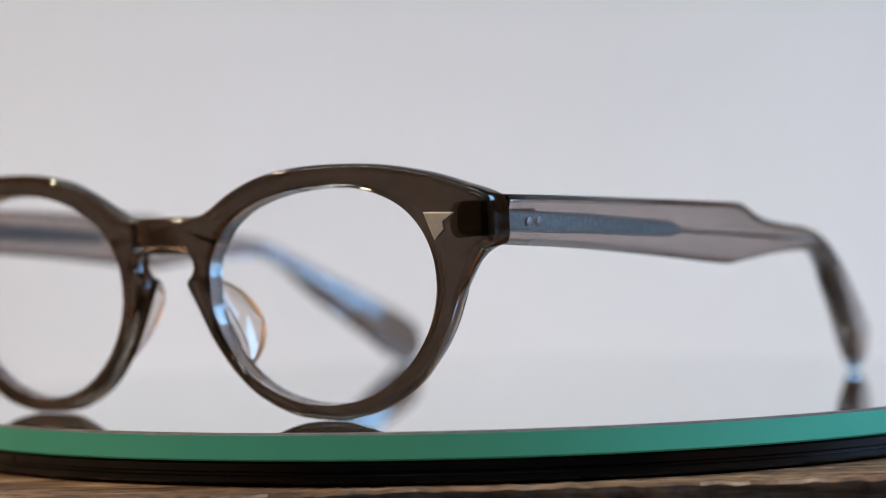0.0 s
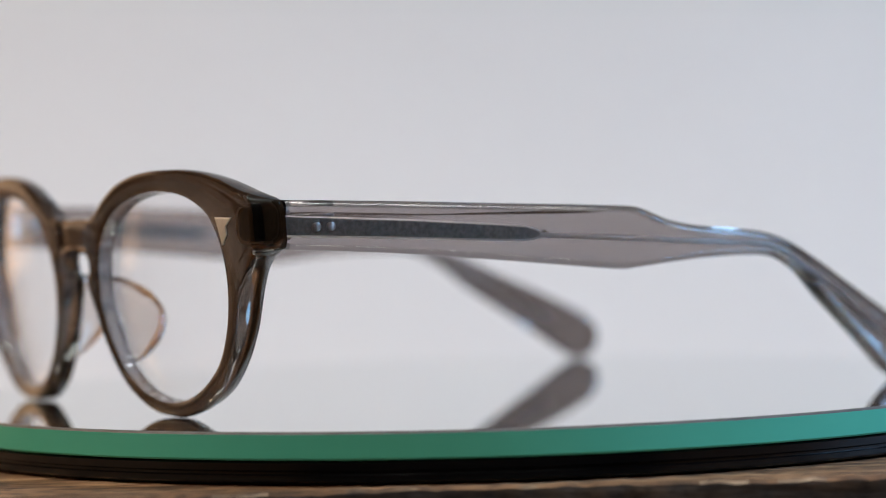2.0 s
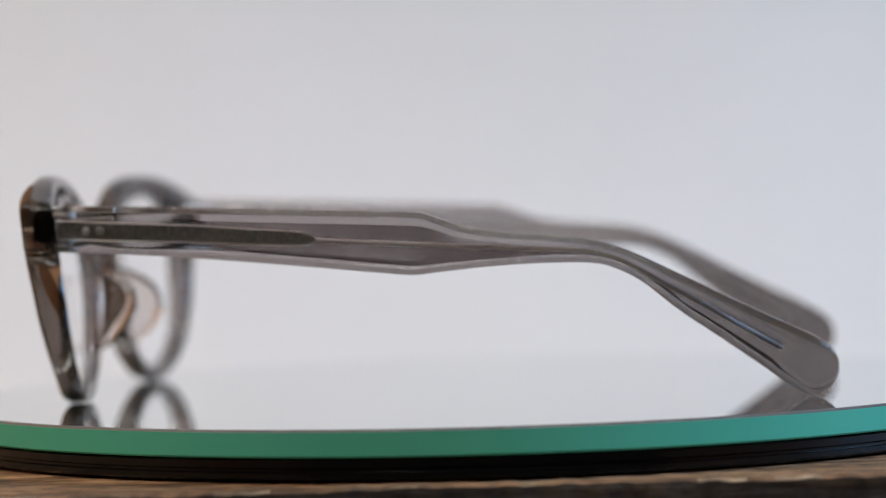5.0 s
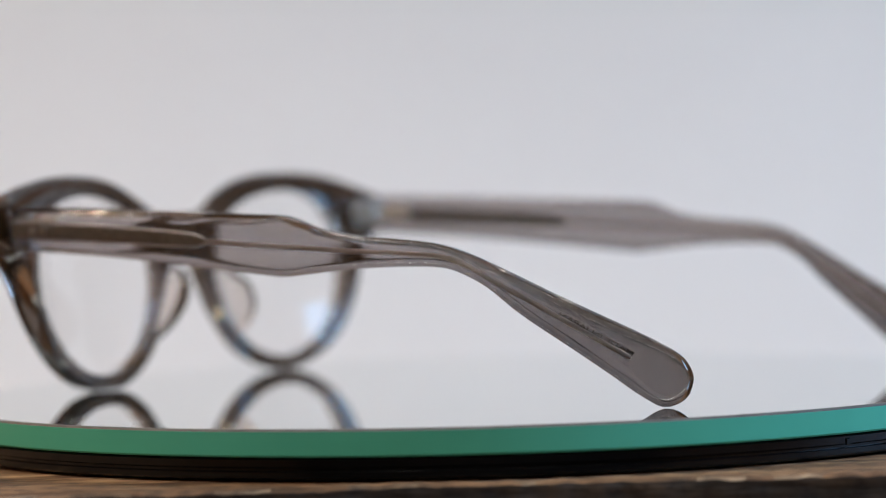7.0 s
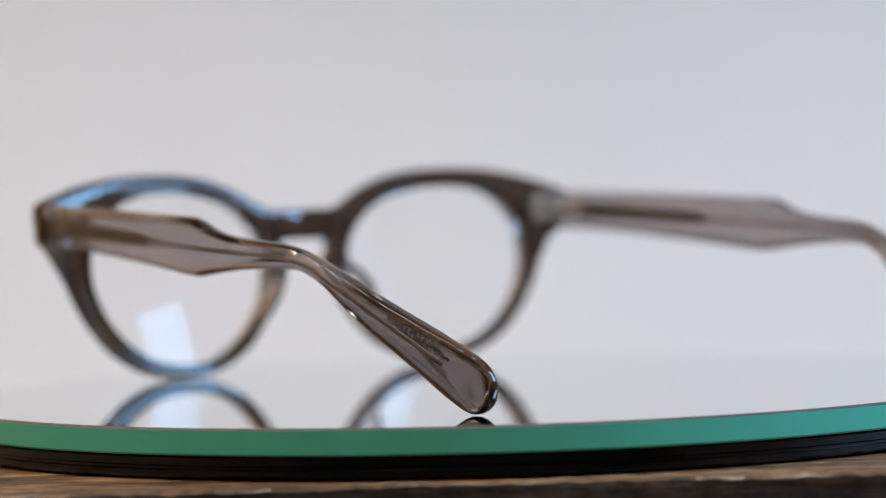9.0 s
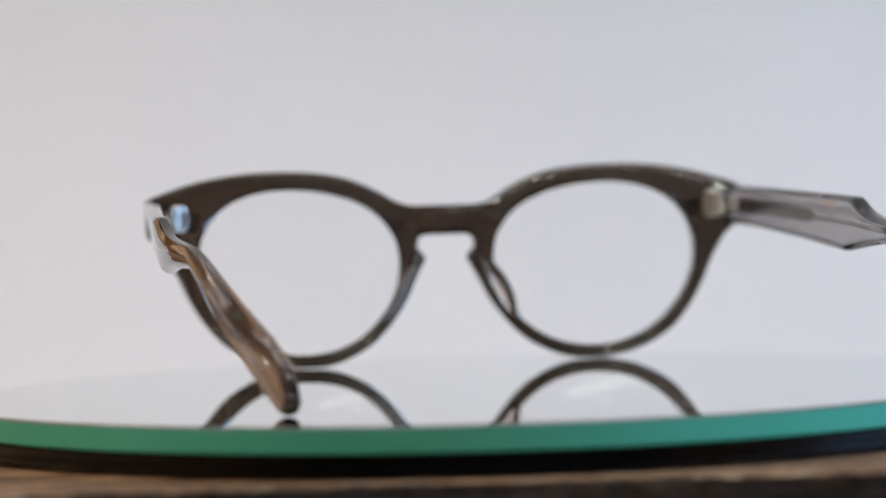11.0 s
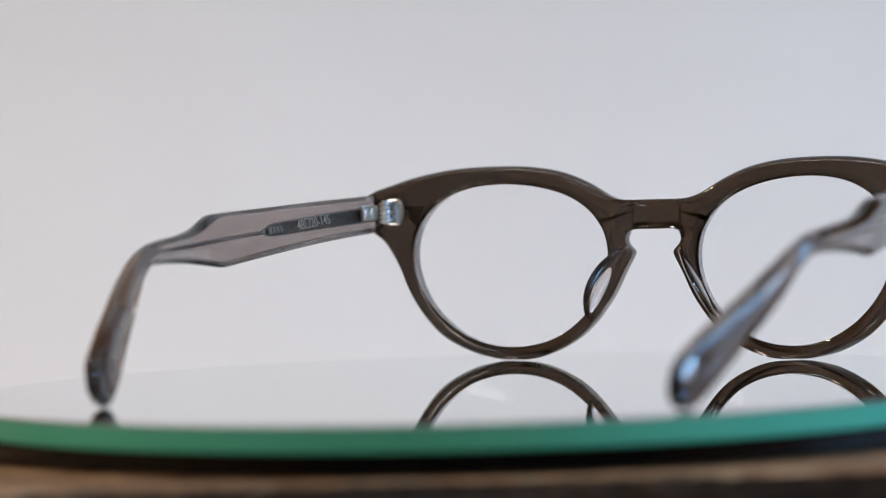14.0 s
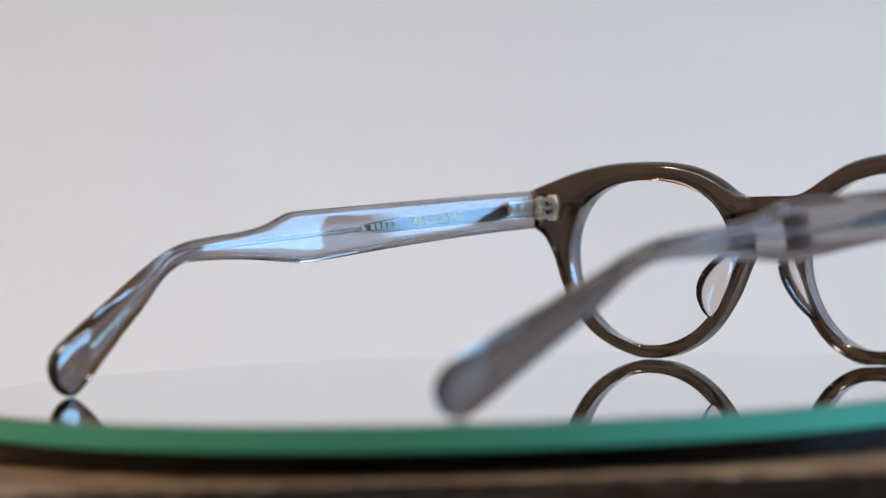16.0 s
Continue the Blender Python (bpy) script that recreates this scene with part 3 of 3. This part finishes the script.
def build_glasses():
    g = tagged(new("eyeglasses"), "smoky grey-brown translucent acetate eyeglasses, open, standing on the mirror", "eyeglasses")
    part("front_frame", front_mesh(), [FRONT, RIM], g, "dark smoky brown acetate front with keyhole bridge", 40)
    for side in (-1, 1):
        part("lens", lens_mesh(side), LENS, g, "clear lens", 60)
        part("nose_pad", pad_mesh(side), PAD, g, "pale clear acetate nose pad", 60)
        part("chevron_rivet", chevron_mesh(side), INLAY, g, "small silver chevron inlay", 20)
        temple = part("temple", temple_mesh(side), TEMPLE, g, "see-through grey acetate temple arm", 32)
        part("core_plate", core_mesh(side), [CORE, BRIGHT], temple, "etched steel core plate", 30)
        part("core_wire", rod_mesh(side), BRIGHT, temple, "thin steel core wire", 60)
        for y in (63.3, 60.7):
            x = abs(mid_x(y))
            part("rivet", rod((side * (x + 0.4) * MM, y * MM, 32.9 * MM), (side * (x + 1.5) * MM, y * MM, 32.9 * MM), 0.78 * MM, 20, 0.12 * MM), BRIGHT, temple, "round bright rivet")
        build_hinge(side, g)
        if side > 0:
            hub = Matrix.Translation((64.4 * MM, 69 * MM, 0))
            temple.matrix_local = hub @ Matrix.Rotation(radians(1.1), 4, "Z") @ hub.inverted()
        if side < 0:
            b = text_mesh("48\u25a120-145", 3.0 * MM, 13.6 * MM)
            part("size_print", on_inner_face(b, side, 32.8, 31.1, 47.0, 32.3, 2.25), INK, temple, "pale size print 48 20-145")
            bars = bmesh.new()
            for x0, x1 in ((-5.2, -4.4), (-2.8, -1.6), (-1.2, -0.1), (0.3, 1.4), (1.8, 2.9)):
                box(x0 * MM, x1 * MM, -0.65 * MM, 0.65 * MM, -0.05 * MM, 0.05 * MM, bm=bars)
            part("code_print", on_inner_face(bars, side, 18.8, 30.2, 30.2, 31.0, 2.06), FAINT, temple)
            b = text_mesh("MADE IN JAPAN", 1.25 * MM, 14.6 * MM)
            part("origin_print", on_inner_face(b, side, -60.2, 8.5, -47.2, 16.3, 2.36), INK, temple, "pale gold print MADE IN JAPAN")
    return g


turntable = build_turntable()
glasses = build_glasses()

# ---- focus: the lens follows the near side, then the far front ----
focus = tagged(new("focus_mark"), kind="structure")
cam.data.dof.use_dof = True
cam.data.dof.focus_object = focus
cam.data.dof.aperture_fstop = 10.5


def motions():
    times = [k * 0.5 for k in range(33)]
    lag = [(0, 0.1), (2, 0.2), (4, 0.0), (7, -0.25), (10.5, -0.35), (11.5, -0.3), (12.5, -0.05), (14, 0.12), (16, 0.35)]
    turns = [143.87 - 12.01 * t + float(np.interp(t, [a for a, _ in lag], [b for _, b in lag])) for t in times]
    walk(turntable, [(t, pose(CENTRE[0], CENTRE[1], 0, 0, 0, a)) for t, a in zip(times, turns)])
    walk(glasses, [(t, pose(0, 0, 0, 0, 0, a) @ pose(0.00917, 0, 0.0001)) for t, a in zip(times, turns)])
    depth = [(0, 507), (1.5, 513), (3.5, 522), (7, 521), (8.2, 521), (10.3, 524), (10.8, 550), (11.3, 630), (11.8, 648), (13, 650), (14.5, 652), (16, 650)]
    walk(focus, [(t, pose(0, (d - 597.85) * MM, 0.02)) for t, d in depth])


motions()
